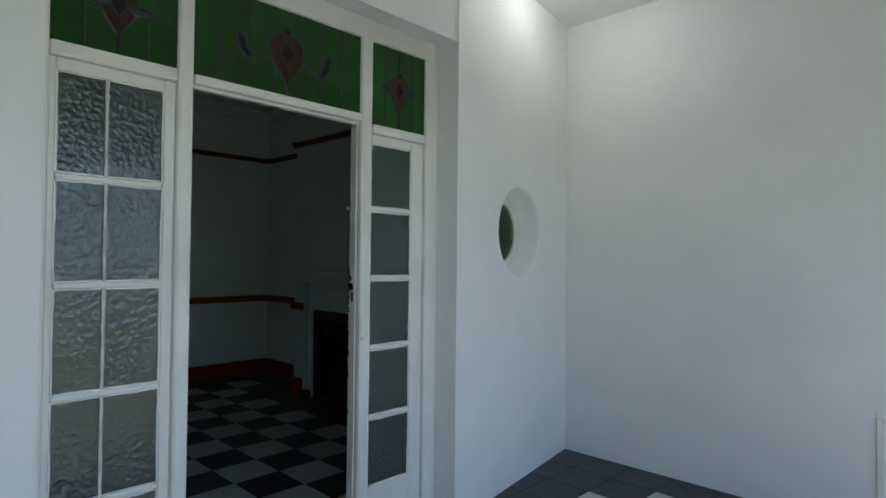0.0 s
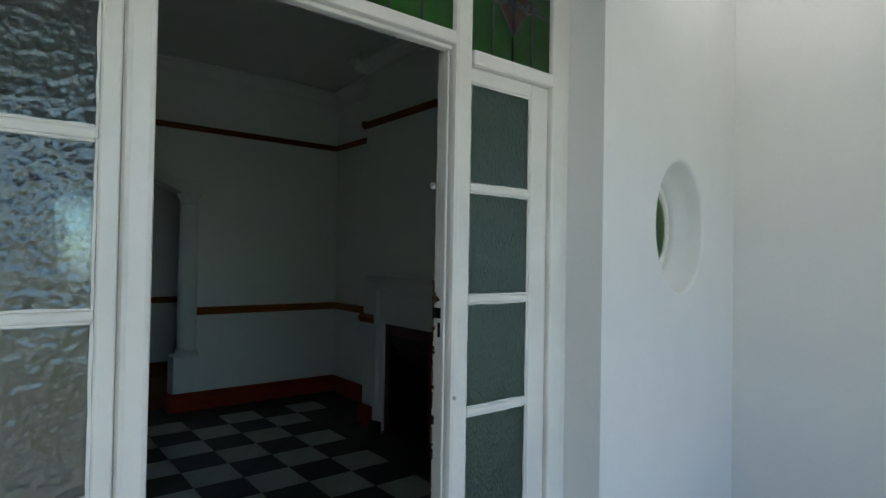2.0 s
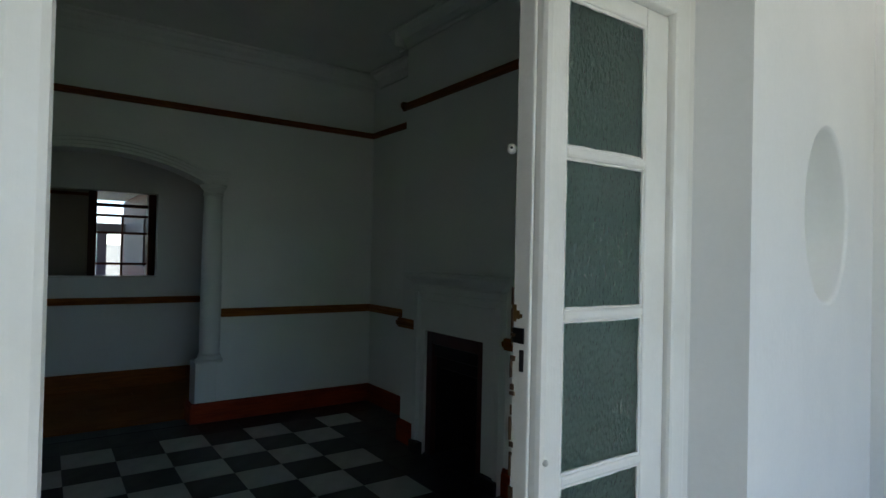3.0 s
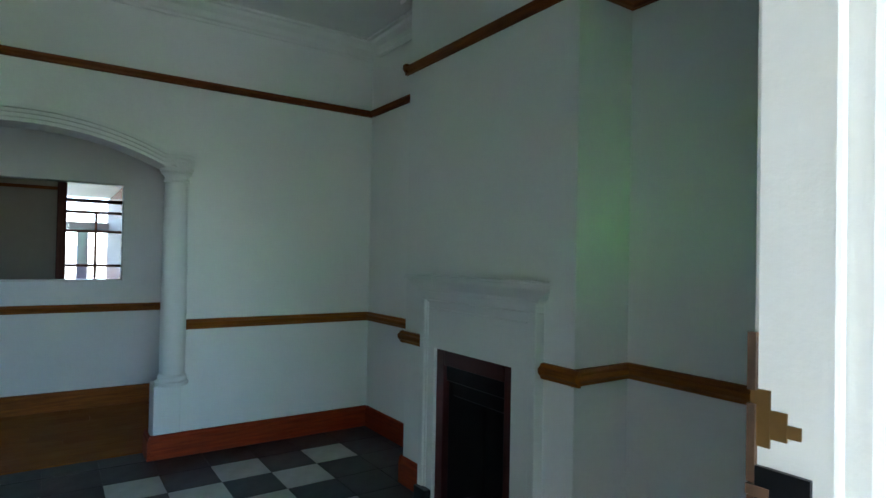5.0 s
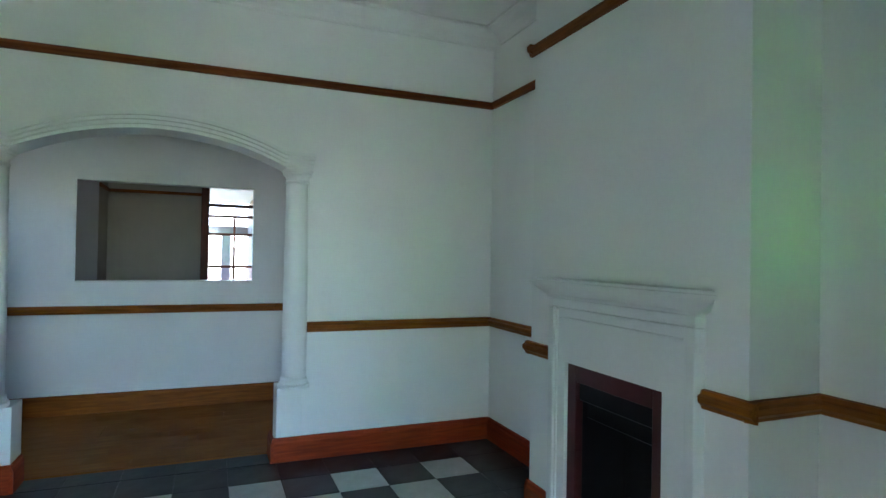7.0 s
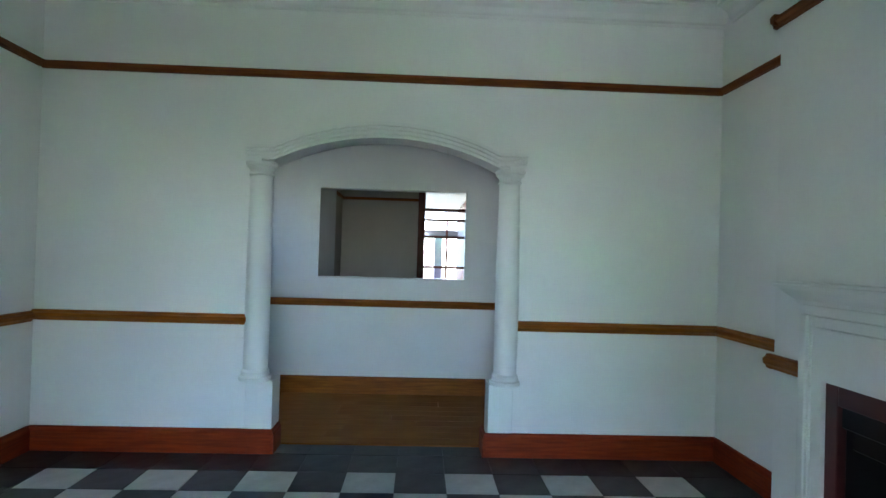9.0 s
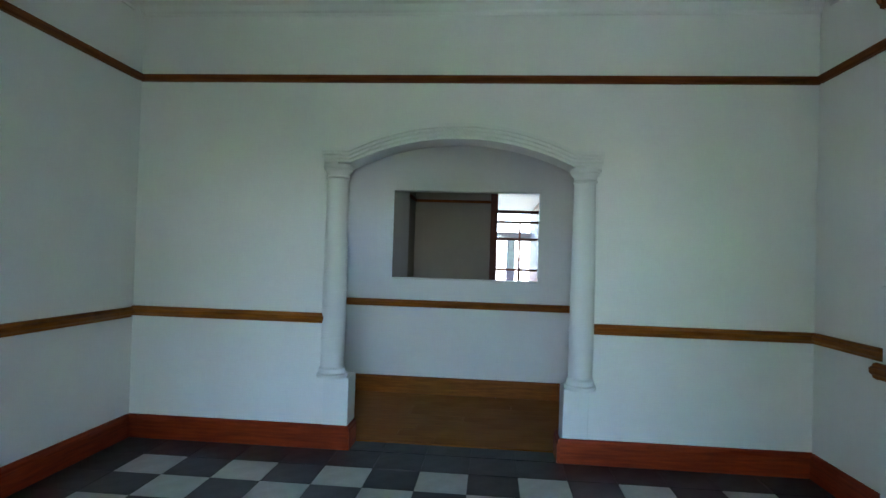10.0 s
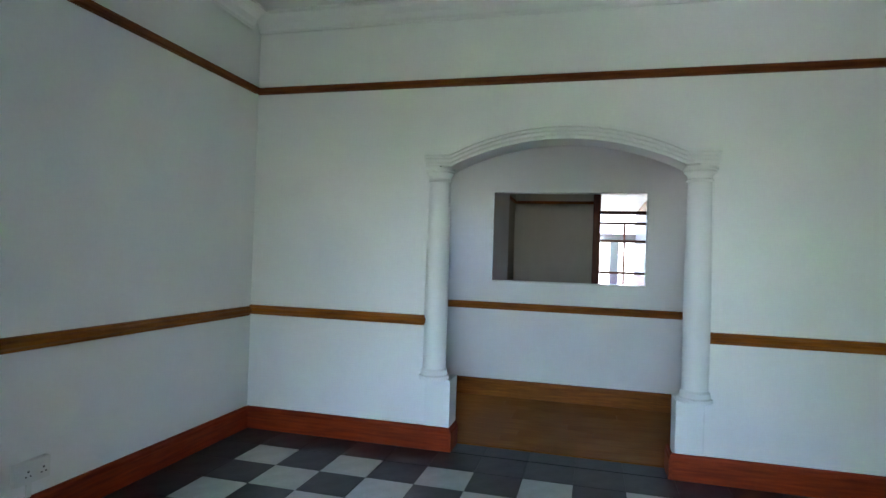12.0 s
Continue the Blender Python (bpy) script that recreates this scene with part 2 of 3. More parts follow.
# front wall: solid beside the door screen, with a bull's-eye opening towards the porch corner
FL, FR, FT = -3.10, -1.195, 2.585     # reveal of the door screen
setting("wall_east", PORCH, [(XE, YS - 2.0, -0.02, XO, FL, 3.35), (XE, FL, FT, XO, FR, 3.35)], "white painted front wall between porch and room", "wall")
SLANT = Matrix.Translation((XO + 0.01, FR, 0)) @ Matrix.Rotation(math.atan(0.165), 4, "Z")
SLEN, OU, OZ, OR, THICK = 1.60, 0.767, 1.56, 0.292, 0.26


def ring_wall(bm, u0, u1, z0, z1, cu, cz, profile):
    """A wall panel with a round opening. profile: (radius, depth) from the front edge of the opening to the back."""
    n = 64
    rings = []
    for r, d in profile:
        rings.append([bm.verts.new((-d, cu + r * math.cos(2 * math.pi * k / n), cz + r * math.sin(2 * math.pi * k / n))) for k in range(n)])
    for a, b in zip(rings, rings[1:]):
        for k in range(n):
            bm.faces.new((a[k], a[(k + 1) % n], b[(k + 1) % n], b[k]))
    for ring, d in ((rings[0], profile[0][1]), (rings[-1], profile[-1][1])):
        edge = []
        for k in range(n):
            c, s = math.cos(2 * math.pi * k / n), math.sin(2 * math.pi * k / n)
            f = min((u1 - cu if c > 0 else cu - u0) / max(abs(c), 1e-6), (z1 - cz if s > 0 else cz - z0) / max(abs(s), 1e-6))
            edge.append(bm.verts.new((-d, cu + f * c, cz + f * s)))
        for k in range(n):
            bm.faces.new((ring[k], ring[(k + 1) % n], edge[(k + 1) % n], edge[k]))
        for cy, czz in ((u0, z0), (u0, z1), (u1, z0), (u1, z1)):
            p = [v for v in edge if abs(v.co.y - cy) < 1e-4]
            q = [v for v in edge if abs(v.co.z - czz) < 1e-4]
            p, q = min(p, key=lambda v: abs(v.co.z - czz)), min(q, key=lambda v: abs(v.co.y - cy))
            if p is not q:
                bm.faces.new((p, q, bm.verts.new((-d, cy, czz))))


bm = bmesh.new()
ring_wall(bm, 0, SLEN, 0.95, 2.15, OU, OZ, [(OR + 0.008, 0), (OR, 0.004), (OR - 0.006, 0.014), (OR - 0.015, 0.06), (OR - 0.035, 0.10), (OR - 0.055, 0.12), (OR - 0.06, 0.14), (OR - 0.06, THICK)])
for u in (0, SLEN):
    bm.faces.new([bm.verts.new(p) for p in ((0, u, 0.95), (-THICK, u, 0.95), (-THICK, u, 2.15), (0, u, 2.15))])
box(bm, -THICK, 0, -0.1, 0, SLEN, 0.95)
box(bm, -THICK, 0, 2.15, 0, SLEN, 3.35)
ob = tagged(part("wall_east_bay", bm, PORCH, smooth=True), "white porch wall with a round bull's-eye opening", "wall", "", "structure")
for p in ob.data.polygons:
    if p.area > 0.004:
        p.use_smooth = False
ob.matrix_world = SLANT

# round window
oval = thing("round_window", "small round window with green glass in a white frame", "window")
oval.matrix_world = SLANT
bm = bmesh.new()
n = 48
prof = [(0.23, -0.142), (0.205, -0.142), (0.197, -0.150), (0.197, -0.18), (0.23, -0.18)]
rings = [[bm.verts.new((d, OU + r * math.cos(2 * math.pi * k / n), OZ + r * math.sin(2 * math.pi * k / n))) for k in range(n)] for r, d in prof]
for a, b in zip(rings, rings[1:] + rings[:1]):
    for k in range(n):
        bm.faces.new((a[k], a[(k + 1) % n], b[(k + 1) % n], b[k]))
part("window_frame", bm, TRIMW, oval, smooth=True)
bm = bmesh.new()
bmesh.ops.create_cone(bm, cap_ends=True, segments=48, radius1=0.20, radius2=0.20, depth=0.005, matrix=Matrix.Translation((-0.160, OU, OZ)) @ Matrix.Rotation(radians(90), 4, "Y"))
part("pane", bm, BULLSEYE, oval, "green glass pane")

# ---- porch ----
PZ = -0.07
YN = 0.33
setting("porch_wall_north", PORCH, [(3.7, YN, -0.12, 7.6, YN + 0.2, 3.35)], "white painted porch end wall", "wall")
setting("porch_ceiling", CEIL, [(XO - 0.45, -6.4, 3.18, 7.6, YN + 0.2, 3.35)], "white porch ceiling", "ceiling")
setting("porch_wall_south", PORCH, [(XO, -6.4, -0.1, 7.6, -6.2, 3.35)], "white painted porch end wall", "wall")
setting("porch_beam", PORCH, [(7.28, -6.2, 2.25, 7.52, YN, 3.18)], "white beam over the porch opening", "beam")
for y in (-5.6, -4.4):
    p = thing("porch_pillar", "square white porch pillar at the edge of the floor", "pillar", "porch pillars", at=(7.4, y, -0.1))
    boxes("shaft", PORCH, [(-0.13, -0.13, 0, 0.13, 0.13, 2.33)], p, bevel=0.01)
    boxes("capital", PORCH, [(-0.17, -0.17, 2.25, 0.17, 0.17, 2.345)], p, bevel=0.01)

# unseen globe, added only to brighten the corner below the porch ceiling
lamp = thing("corner_glow_globe", "unseen glowing globe added to brighten the porch ceiling corner", "lamp", at=(4.48, -0.43, 3.18))
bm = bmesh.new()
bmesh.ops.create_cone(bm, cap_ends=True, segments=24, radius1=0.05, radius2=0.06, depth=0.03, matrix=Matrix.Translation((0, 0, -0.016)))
part("globe_base", bm, TRIMW, lamp, smooth=True)
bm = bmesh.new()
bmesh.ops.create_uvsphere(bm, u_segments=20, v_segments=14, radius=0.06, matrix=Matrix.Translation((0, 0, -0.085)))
glow = bpy.data.materials.new("added_glow")
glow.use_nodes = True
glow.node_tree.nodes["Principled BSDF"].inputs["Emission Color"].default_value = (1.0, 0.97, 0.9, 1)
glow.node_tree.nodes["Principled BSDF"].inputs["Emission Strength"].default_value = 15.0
part("globe", bm, glow, lamp, "glowing globe of the added corner light", True)

# moulded panel low on the porch end wall
pan = thing("wall_panel", "white painted moulded panel low on the porch wall", "panel", at=(6.56, YN, -0.04))
boxes("panel_frame", TRIMW, [(-0.68, -0.012, 0.02, -0.65, 0.004, 0.59), (0.2, -0.012, 0.02, 0.23, 0.004, 0.59), (-0.65, -0.012, 0.56, 0.2, 0.004, 0.59)], pan, bevel=0.003)
boxes("panel_field", PORCH, [(-0.65, -0.004, 0.02, 0.2, 0.004, 0.56)], pan)

# ---- outdoors ----
bm = bmesh.new()
bmesh.ops.create_grid(bm, x_segments=2, y_segments=2, size=900, matrix=Matrix.Translation((0, 0, -0.42)))
tagged(part("ground", bm, GRASS), "dry lawn round the house", "ground", "", "structure")
setting("porch_base", PAVE, [(XO - 0.4, -6.4, -0.42, 7.6, YN + 0.2, -0.12)], "concrete base under the porch", "floor")
setting("garden_path", PAVE, [(7.6, -5.2, -0.44, 16, -2.8, -0.40)], "concrete garden path", "path")


def tree(x, y, h, seed):
    rnd = random.Random(seed)
    t = thing("tree", "leafy garden tree beyond the porch", "tree", "garden trees", at=(x, y, -0.42))
    bm = bmesh.new()
    bmesh.ops.create_cone(bm, segments=9, radius1=0.16, radius2=0.07, depth=h * 0.6, matrix=Matrix.Translation((0, 0, h * 0.3)))
    for k in range(6):
        a = k * 1.05 + rnd.random()
        bmesh.ops.create_cone(bm, segments=6, radius1=0.06, radius2=0.02, depth=h * 0.4, matrix=Matrix.Translation((0.4 * math.cos(a), 0.4 * math.sin(a), h * 0.62)) @ Euler((0.6 * math.sin(-a), 0.6 * math.cos(a), 0)).to_matrix().to_4x4())
    part("trunk", bm, BARK, t)
    vs, fs = [], []
    for k in range(1400):
        d = Vector((rnd.gauss(0, 1), rnd.gauss(0, 1), rnd.gauss(0, 0.8))).normalized() * (h * 0.34 * rnd.random() ** 0.4)
        c = d + Vector((0, 0, h * 0.72)) + 0.25 * Vector((math.sin(d.z * 5), math.cos(d.x * 4), math.sin(d.y * 5)))
        e = Euler((rnd.random() * 6, rnd.random() * 6, rnd.random() * 6)).to_matrix()
        s, b = 0.11 + 0.1 * rnd.random(), len(vs)
        vs += [c + e @ Vector(p) * s for p in ((-1, 0, 0), (0, -0.5, 0.1), (1, 0, 0), (0, 0.5, 0.1))]
        fs.append((b, b + 1, b + 2, b + 3))
    me = bpy.data.meshes.new("crown")
    me.from_pydata(vs, [], fs)
    me.materials.append(LEAVES)
    new("crown", me).parent = t


for k, (x, y, h) in enumerate(((21, 7.5, 5.0), (17, 12, 5.0), (22, 16, 4.2), (16, -12, 6.0), (19, -9, 5.5))):
    tree(x, y, h, k)

# ---- corridor and back room ----
CY0, CY1 = -4.4, -0.4
HY0, HY1, HZ0, HZ1 = -3.035, -1.615, 1.106, 1.975
setting("corridor_wall", WALL, [(XC - 0.14, CY0, -0.02, XC, HY0, 2.9), (XC - 0.14, HY1, -0.02, XC, CY1, 2.9), (XC - 0.14, HY0, -0.02, XC, HY1, HZ0), (XC - 0.14, HY0, HZ1, XC, HY1, 2.9)],
        "white corridor wall with a rectangular serving hatch", "wall")
# the gap in the south end is added, out of view, to brighten the corridor
setting("corridor_ends", WALL, [(XC, CY0 - 0.14, -0.02, -1.15, CY0, 2.9), (-0.75, CY0 - 0.14, -0.02, -0.2, CY0, 2.9), (-1.15, CY0 - 0.14, -0.02, -0.75, CY0, 1.55), (-1.15, CY0 - 0.14, 2.0, -0.75, CY0, 2.9), (XC, CY1, -0.02, -0.2, CY1 + 0.14, 2.9)], "white corridor end walls, one with an added unseen daylight opening", "wall")
setting("corridor_ceiling", CEIL, [(XC - 0.14, CY0 - 0.14, 2.9, -0.2, CY1 + 0.14, 3.0)], "corridor ceiling", "ceiling")
boxes_h = thing("hatch_sill", "thin white sill of the serving hatch", "sill")
boxes("sill_board", TRIMW, [(XC - 0.15, HY0 + 0.003, HZ0, XC + 0.012, HY1 - 0.003, HZ0 + 0.014)], boxes_h, bevel=0.003)
BY0, BY1 = -3.18, -0.7
W0, W1, WZ0, WZ1 = -2.00, -1.363, 0.85, 2.35
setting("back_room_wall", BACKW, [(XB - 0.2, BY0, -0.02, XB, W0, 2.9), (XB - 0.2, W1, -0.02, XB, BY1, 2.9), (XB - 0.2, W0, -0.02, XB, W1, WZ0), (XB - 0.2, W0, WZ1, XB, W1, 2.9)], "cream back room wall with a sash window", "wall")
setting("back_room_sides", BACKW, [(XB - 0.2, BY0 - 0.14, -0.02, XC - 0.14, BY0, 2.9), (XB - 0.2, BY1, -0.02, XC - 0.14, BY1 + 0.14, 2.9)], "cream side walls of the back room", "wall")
# near part of the side wall, whiter than the cream beyond it
setting("back_room_side_near", WALL, [(-2.9, BY0, -0.02, XC - 0.14, HY0 - 0.025, 2.9)], "white near part of the back room's side wall", "wall")
setting("back_room_ceiling", CEIL, [(XB - 0.2, BY0 - 0.14, 2.9, XC - 0.14, BY1 + 0.14, 3.0)], "back room ceiling", "ceiling")
setting("back_room_floor", PLANK, [(XB, BY0, -0.12, XC - 0.14, BY1, -0.01)], "brown board floor of the back room", "floor")
setting("back_room_rail", RAIL_Y, [(XB, BY0, 2.115, XB + 0.025, W0 - 0.1, 2.155), (XB + 0.025, BY0, 2.115, XC - 0.15, BY0 + 0.025, 2.155)], "dark picture rail of the back room", "trim", 0.004)

win = thing("window_1", "dark brown sash window with small panes, bright outside", "window", kind="structure", at=(XB, 0, 0))
boxes("window_frame", BROWN, [(-0.16, W0 - 0.1, WZ0 - 0.06, 0.03, W0, WZ1 + 0.08), (-0.16, W1, WZ0 - 0.06, 0.03, W1 + 0.1, WZ1 + 0.08), (-0.16, W0, WZ1, 0.03, W1, WZ1 + 0.08), (-0.16, W0, WZ0 - 0.06, 0.05, W1, WZ0)], win, bevel=0.006)
boxes("transom_bar", BROWN, [(-0.10, W0, 1.985, -0.02, W1, 2.03)], win, bevel=0.004)
boxes("meeting_rail", BROWN, [(-0.10, W0, 1.845, -0.03, W1, 1.88)], win, bevel=0.004)
wm = (W0 + W1) / 2
boxes("glazing_bar", BROWN, [(-0.08, wm - 0.014, WZ0, -0.045, wm + 0.014, 1.845)], win)
for z in (1.62, 1.185):
    boxes("glazing_bar", BROWN, [(-0.082, W0, z - 0.016, -0.044, W1, z + 0.016)], win)
for z0, z1 in ((WZ0, 1.845), (1.88, 1.985), (2.03, WZ1)):
    g = boxes("pane", CLEAR, [(-0.067, W0 + 0.001, z0 + 0.001, -0.063, W1 - 0.001, z1 - 0.001)], win)
    g.visible_shadow = False

# back veranda seen through the window
setting("veranda_floor", PAVE, [(-9.0, -6, -0.42, XB - 0.2, 3, -0.1)], "pale concrete back veranda", "floor")
setting("veranda_roof", CEIL, [(-7.9, -6, 2.33, XB - 0.2, 3, 2.45)], "boarded veranda ceiling", "ceiling")
setting("veranda_wall", REDWALL, [(-8.2, -1.29, -0.1, -4.52, -1.10, 2.325)], "red painted wall beside the back veranda", "wall")
post = thing("veranda_post", "slim lilac-grey veranda post under the beam", "post", at=(-7.6, -1.70, -0.1))
boxes("shaft", plain("grey_post_paint", (0.24, 0.19, 0.24), 0.6), [(-0.07, -0.08, 0, 0.07, 0.08, 1.80)], post, bevel=0.008)
setting("veranda_beam", plain("veranda_beam_paint", (0.24, 0.19, 0.22), 0.6), [(-7.66, -6, 1.70, -7.54, -1.30, 1.87)], "grey timber beam of the back veranda", "beam")
# added boards: their lilac colour stands for glare on the window pane
glare = thing("pane_glare_boards", "lilac-grey boards on the red wall, standing for glare on the pane", "shutter", at=(-6.9, -1.29, 1.12))
LILAC = plain("lilac_glare", (0.13, 0.105, 0.125), 0.6)
for k in range(12):
    boxes("board", LILAC, [(-0.6 + k * 0.2, -0.03, 0, -0.405 + k * 0.2, 0.004, 0.75)], glare, bevel=0.004)
setting("garden_wall", plain("whitewashed_wall", (0.4, 0.39, 0.37), 0.8), [(-13.2, -9, -0.42, -13, 5, 1.5)], "whitewashed garden wall", "wall")

# ---- rails, skirting, cornice ----
CHAIR = [(0, -0.037), (0.016, -0.035), (0.020, -0.023), (0.034, -0.010), (0.036, 0.012), (0.022, 0.020), (0.018, 0.032), (0, 0.034)]
PICT = [(0, -0.026), (0.018, -0.022), (0.020, -0.008), (0.034, 0.004), (0.036, 0.018), (0.024, 0.024), (0, 0.026)]
BASE = [(0, 0.0), (0.020, 0.0), (0.020, 0.125), (0.014, 0.138), (0.012, 0.152), (0.006, 0.160), (0, 0.162)]
CORN = [(0, -0.13), (0.012, -0.13), (0.016, -0.112), (0.03, -0.10), (0.045, -0.065), (0.08, -0.04), (0.095, -0.02), (0.12, -0.016), (0.12, 0.0), (0, 0.0)]


def run(name, mat_x, mat_y, profile, z, wall, at, a, b, label, category="trim"):
    """A moulding along a wall. wall: the way the wall faces; at: the wall's plane; a, b: from where to where."""
    bm = bmesh.new()
    s = -1 if wall[0] == "-" else 1
    pts = [(at + s * d, z + h) for d, h in profile]
    axis = "y" if wall[1] == "x" else "x"
    prism(bm, pts, axis, a, b)
    return tagged(part(name, bm, mat_y if axis == "y" else mat_x), label, category, "", "structure")


PL0, PL1 = -3.19, -1.375
SUR0, SUR1 = 1.425, 2.370
for nm, mx, my, pr, z, lab in (("picture_rail", PICT_X, PICT_Y, PICT, 2.535, "varnished brown wooden picture rail"),
                               ("chair_rail", RAIL_X, RAIL_Y, CHAIR, 0.888, "varnished golden brown wooden chair rail"),
                               ("baseboard", SKIRT_X, SKIRT_Y, BASE, 0.0, "reddish varnished wooden skirting board"),
                               ("cornice", CEIL, CEIL, CORN, ZC, "moulded plaster cornice under the ceiling")):
    full = nm in ("picture_rail", "cornice")
    e = 0.002 if nm != "cornice" else 0.0
    w = max(d for d, h in pr)
    if full:
        run(nm, mx, my, pr, z, "+x", 0, YS, 0, lab)
    elif nm == "chair_rail":
        run(nm, mx, my, pr, z, "+x", 0, YS, PL0 + 0.005, lab)
        run(nm, mx, my, pr, z, "+x", 0, PL1 - 0.005, 0, lab)
    else:
        run(nm, mx, my, pr, z, "+x", 0, YS, A0 + 0.03, lab)
        run(nm, mx, my, pr, z, "+x", 0, A1 - 0.03, 0, lab)
        run(nm, mx, my, pr, z, "+y", A0 + 0.03, -0.19, 0.02, lab)
        run(nm, mx, my, pr, z, "-y", A1 - 0.03, -0.19, 0.02, lab)
    run(nm, mx, my, pr, z, "-y", 0, w, CH0 - e, lab)
    run(nm, mx, my, pr, z, "-y", 0, CH1 + e, 3.74, lab)
    run(nm, mx, my, pr, z, "-x", CH0, CHY - (w if full else 0.02), 0, lab)
    run(nm, mx, my, pr, z, "+x", CH1, CHY - (w if full else 0.02), 0, lab)
    if full:
        run(nm, mx, my, pr, z - (0.010 if nm == "picture_rail" else 0.0), "-y", CHY, CH0 - w, CH1 + w, lab)
    else:
        run(nm, mx, my, pr, z, "-y", CHY, CH0 - w, SUR0, lab)
        run(nm, mx, my, pr, z, "-y", CHY, SUR1, CH1 + w, lab)
    run(nm, mx, my, pr, z - (0.010 if nm == "chair_rail" else 0.0), "+y", YS, w, XE, lab)
run("corridor_rail", RAIL_X, RAIL_Y, CHAIR, 0.872, "+x", XC, CY0, CY1, "varnished brown chair rail in the corridor")
run("corridor_baseboard", RAIL_X, RAIL_Y, BASE, 0.0, "+x", XC, CY0, CY1, "brown varnished skirting in the corridor")

# ---- arch surround with engaged columns ----
arch = thing("arch_surround", "white moulded plaster arch surround on columns", "arch")
BANDS = ((0.0, 0.19, 0.040), (0.19, 0.24, 0.026), (0.24, 0.45, 0.050), (0.45, 0.50, 0.034), (0.50, 0.70, 0.058), (0.70, 0.75, 0.040), (0.75, 1.0, 0.062))
for o0, o1, depth in BANDS:
    us = [-0.926 - 0.012 * o1] + list(np.linspace(-0.83, 0.83, 43)) + [0.936 + 0.012 * o1]

    def edge(u, o):
        soft = 0.5 + 0.5 * math.tanh((abs(u) - 0.765) / 0.03)
        z = arc_z(u) * (1 - soft) + (RISE0 + 0.018) * soft
        return z + o * (0.101 - 0.010 * soft)
    bm = bmesh.new()
    pts = [(AM + u, edge(u, o0)) for u in us] + [(AM + u, edge(u, o1)) for u in us[::-1]]
    lo = [bm.verts.new((-0.0, y, z)) for y, z in pts]
    hi = [bm.verts.new((depth, y, z)) for y, z in pts]
    m = len(us)
    for i in range(m - 1):
        j0, j1 = 2 * m - 1 - i, 2 * m - 2 - i
        bm.faces.new((hi[i], hi[i + 1], hi[j1], hi[j0]))
        bm.faces.new((lo[i], lo[i + 1], hi[i + 1], hi[i]))
        bm.faces.new((lo[j0], lo[j1], hi[j1], hi[j0]))
    bm.faces.new((lo[0], hi[0], hi[-1], lo[-1]))
    bm.faces.new((lo[m - 1], hi[m - 1], hi[m], lo[m]))
    part("arch_moulding", bm, MOULD, arch, smooth=True)


def lathe(bm, cx, cy, prof, n=32):
    rings = [[bm.verts.new((cx + r * math.cos(2 * math.pi * k / n), cy + 0.9 * r * math.sin(2 * math.pi * k / n), z)) for k in range(n)] for r, z in prof]
    for a, b in zip(rings, rings[1:]):
        for k in range(n):
            bm.faces.new((a[k], a[(k + 1) % n], b[(k + 1) % n], b[k]))
    bm.faces.new(rings[0][::-1])
    bm.faces.new(rings[-1])


for s, inner in ((1, A0), (-1, A1)):
    cy = inner - s * 0.096
    col = part("column", (lambda b: (lathe(b, -0.03, cy, [(0.088, 0.56), (0.090, 0.9), (0.088, 1.3), (0.080, 1.86)]), b)[1])(bmesh.new()), MOULD, arch, smooth=True)
    bm = bmesh.new()
    lathe(bm, -0.03, cy, [(0.114, 0.486), (0.117, 0.497), (0.115, 0.510), (0.103, 0.518), (0.099, 0.530), (0.100, 0.545), (0.091, 0.556), (0.085, 0.565)])
    part("column_base", bm, MOULD, col, smooth=True)
    bm = bmesh.new()
    lathe(bm, -0.03, cy, [(0.080, 1.845), (0.090, 1.852), (0.090, 1.860), (0.082, 1.866), (0.084, 1.884), (0.098, 1.900), (0.108, 1.906), (0.108, 1.916), (0.114, 1.920), (0.116, 1.938)])
    part("column_capital", bm, MOULD, col, smooth=True)
    y0, y1 = sorted((inner + s * (0.03 if s > 0 else 0.016), inner - s * 0.15))
    boxes("plinth", MOULD, [(-0.2, y0, 0.0, 0.0025, y1, 0.485)], arch, bevel=0.004)
    y0, y1 = sorted((inner - s * 0.09, inner - s * (0.158 if s > 0 else 0.172)))
    boxes("pilaster_strip", MOULD, [(-0.02, y0, 0.485, 0.008, y1, 1.945)], arch, bevel=0.003)
    y0, y1 = sorted((inner - s * 0.08, inner - s * (0.172 if s > 0 else 0.186)))
    for z0, z1, d in ((1.895, 1.912, 0.022), (1.912, 1.932, 0.032), (1.932, 1.957, 0.042)):
        boxes("impost", MOULD, [(-0.02, y0, z0, d, y1, z1)], arch, bevel=0.003)

# ---- fireplace ----
fire = thing("fireplace", "white painted wooden mantelpiece with a black hearth opening", "fireplace", at=(0, CHY, 0))
F0, F1, FZ = 1.545, 2.192, 0.872
bm = bmesh.new()
prism(bm, [(SUR0 + 0.01, 0), (F0, 0), (F0, FZ), (F1, FZ), (F1, 0), (SUR1 - 0.01, 0), (SUR1 - 0.01, 1.165), (SUR0 + 0.01, 1.165)], "y", -0.03, 0.02)
part("surround", bm, MOULD, fire)
for a, b, z0, z1 in ((SUR0, SUR0 + 0.045, 0, 1.14), (SUR1 - 0.045, SUR1, 0, 1.14), (SUR0, SUR1, 1.14, 1.185)):
    boxes("surround_moulding", MOULD, [(a, -0.052, z0, b, 0.02, z1)], fire, bevel=0.006)
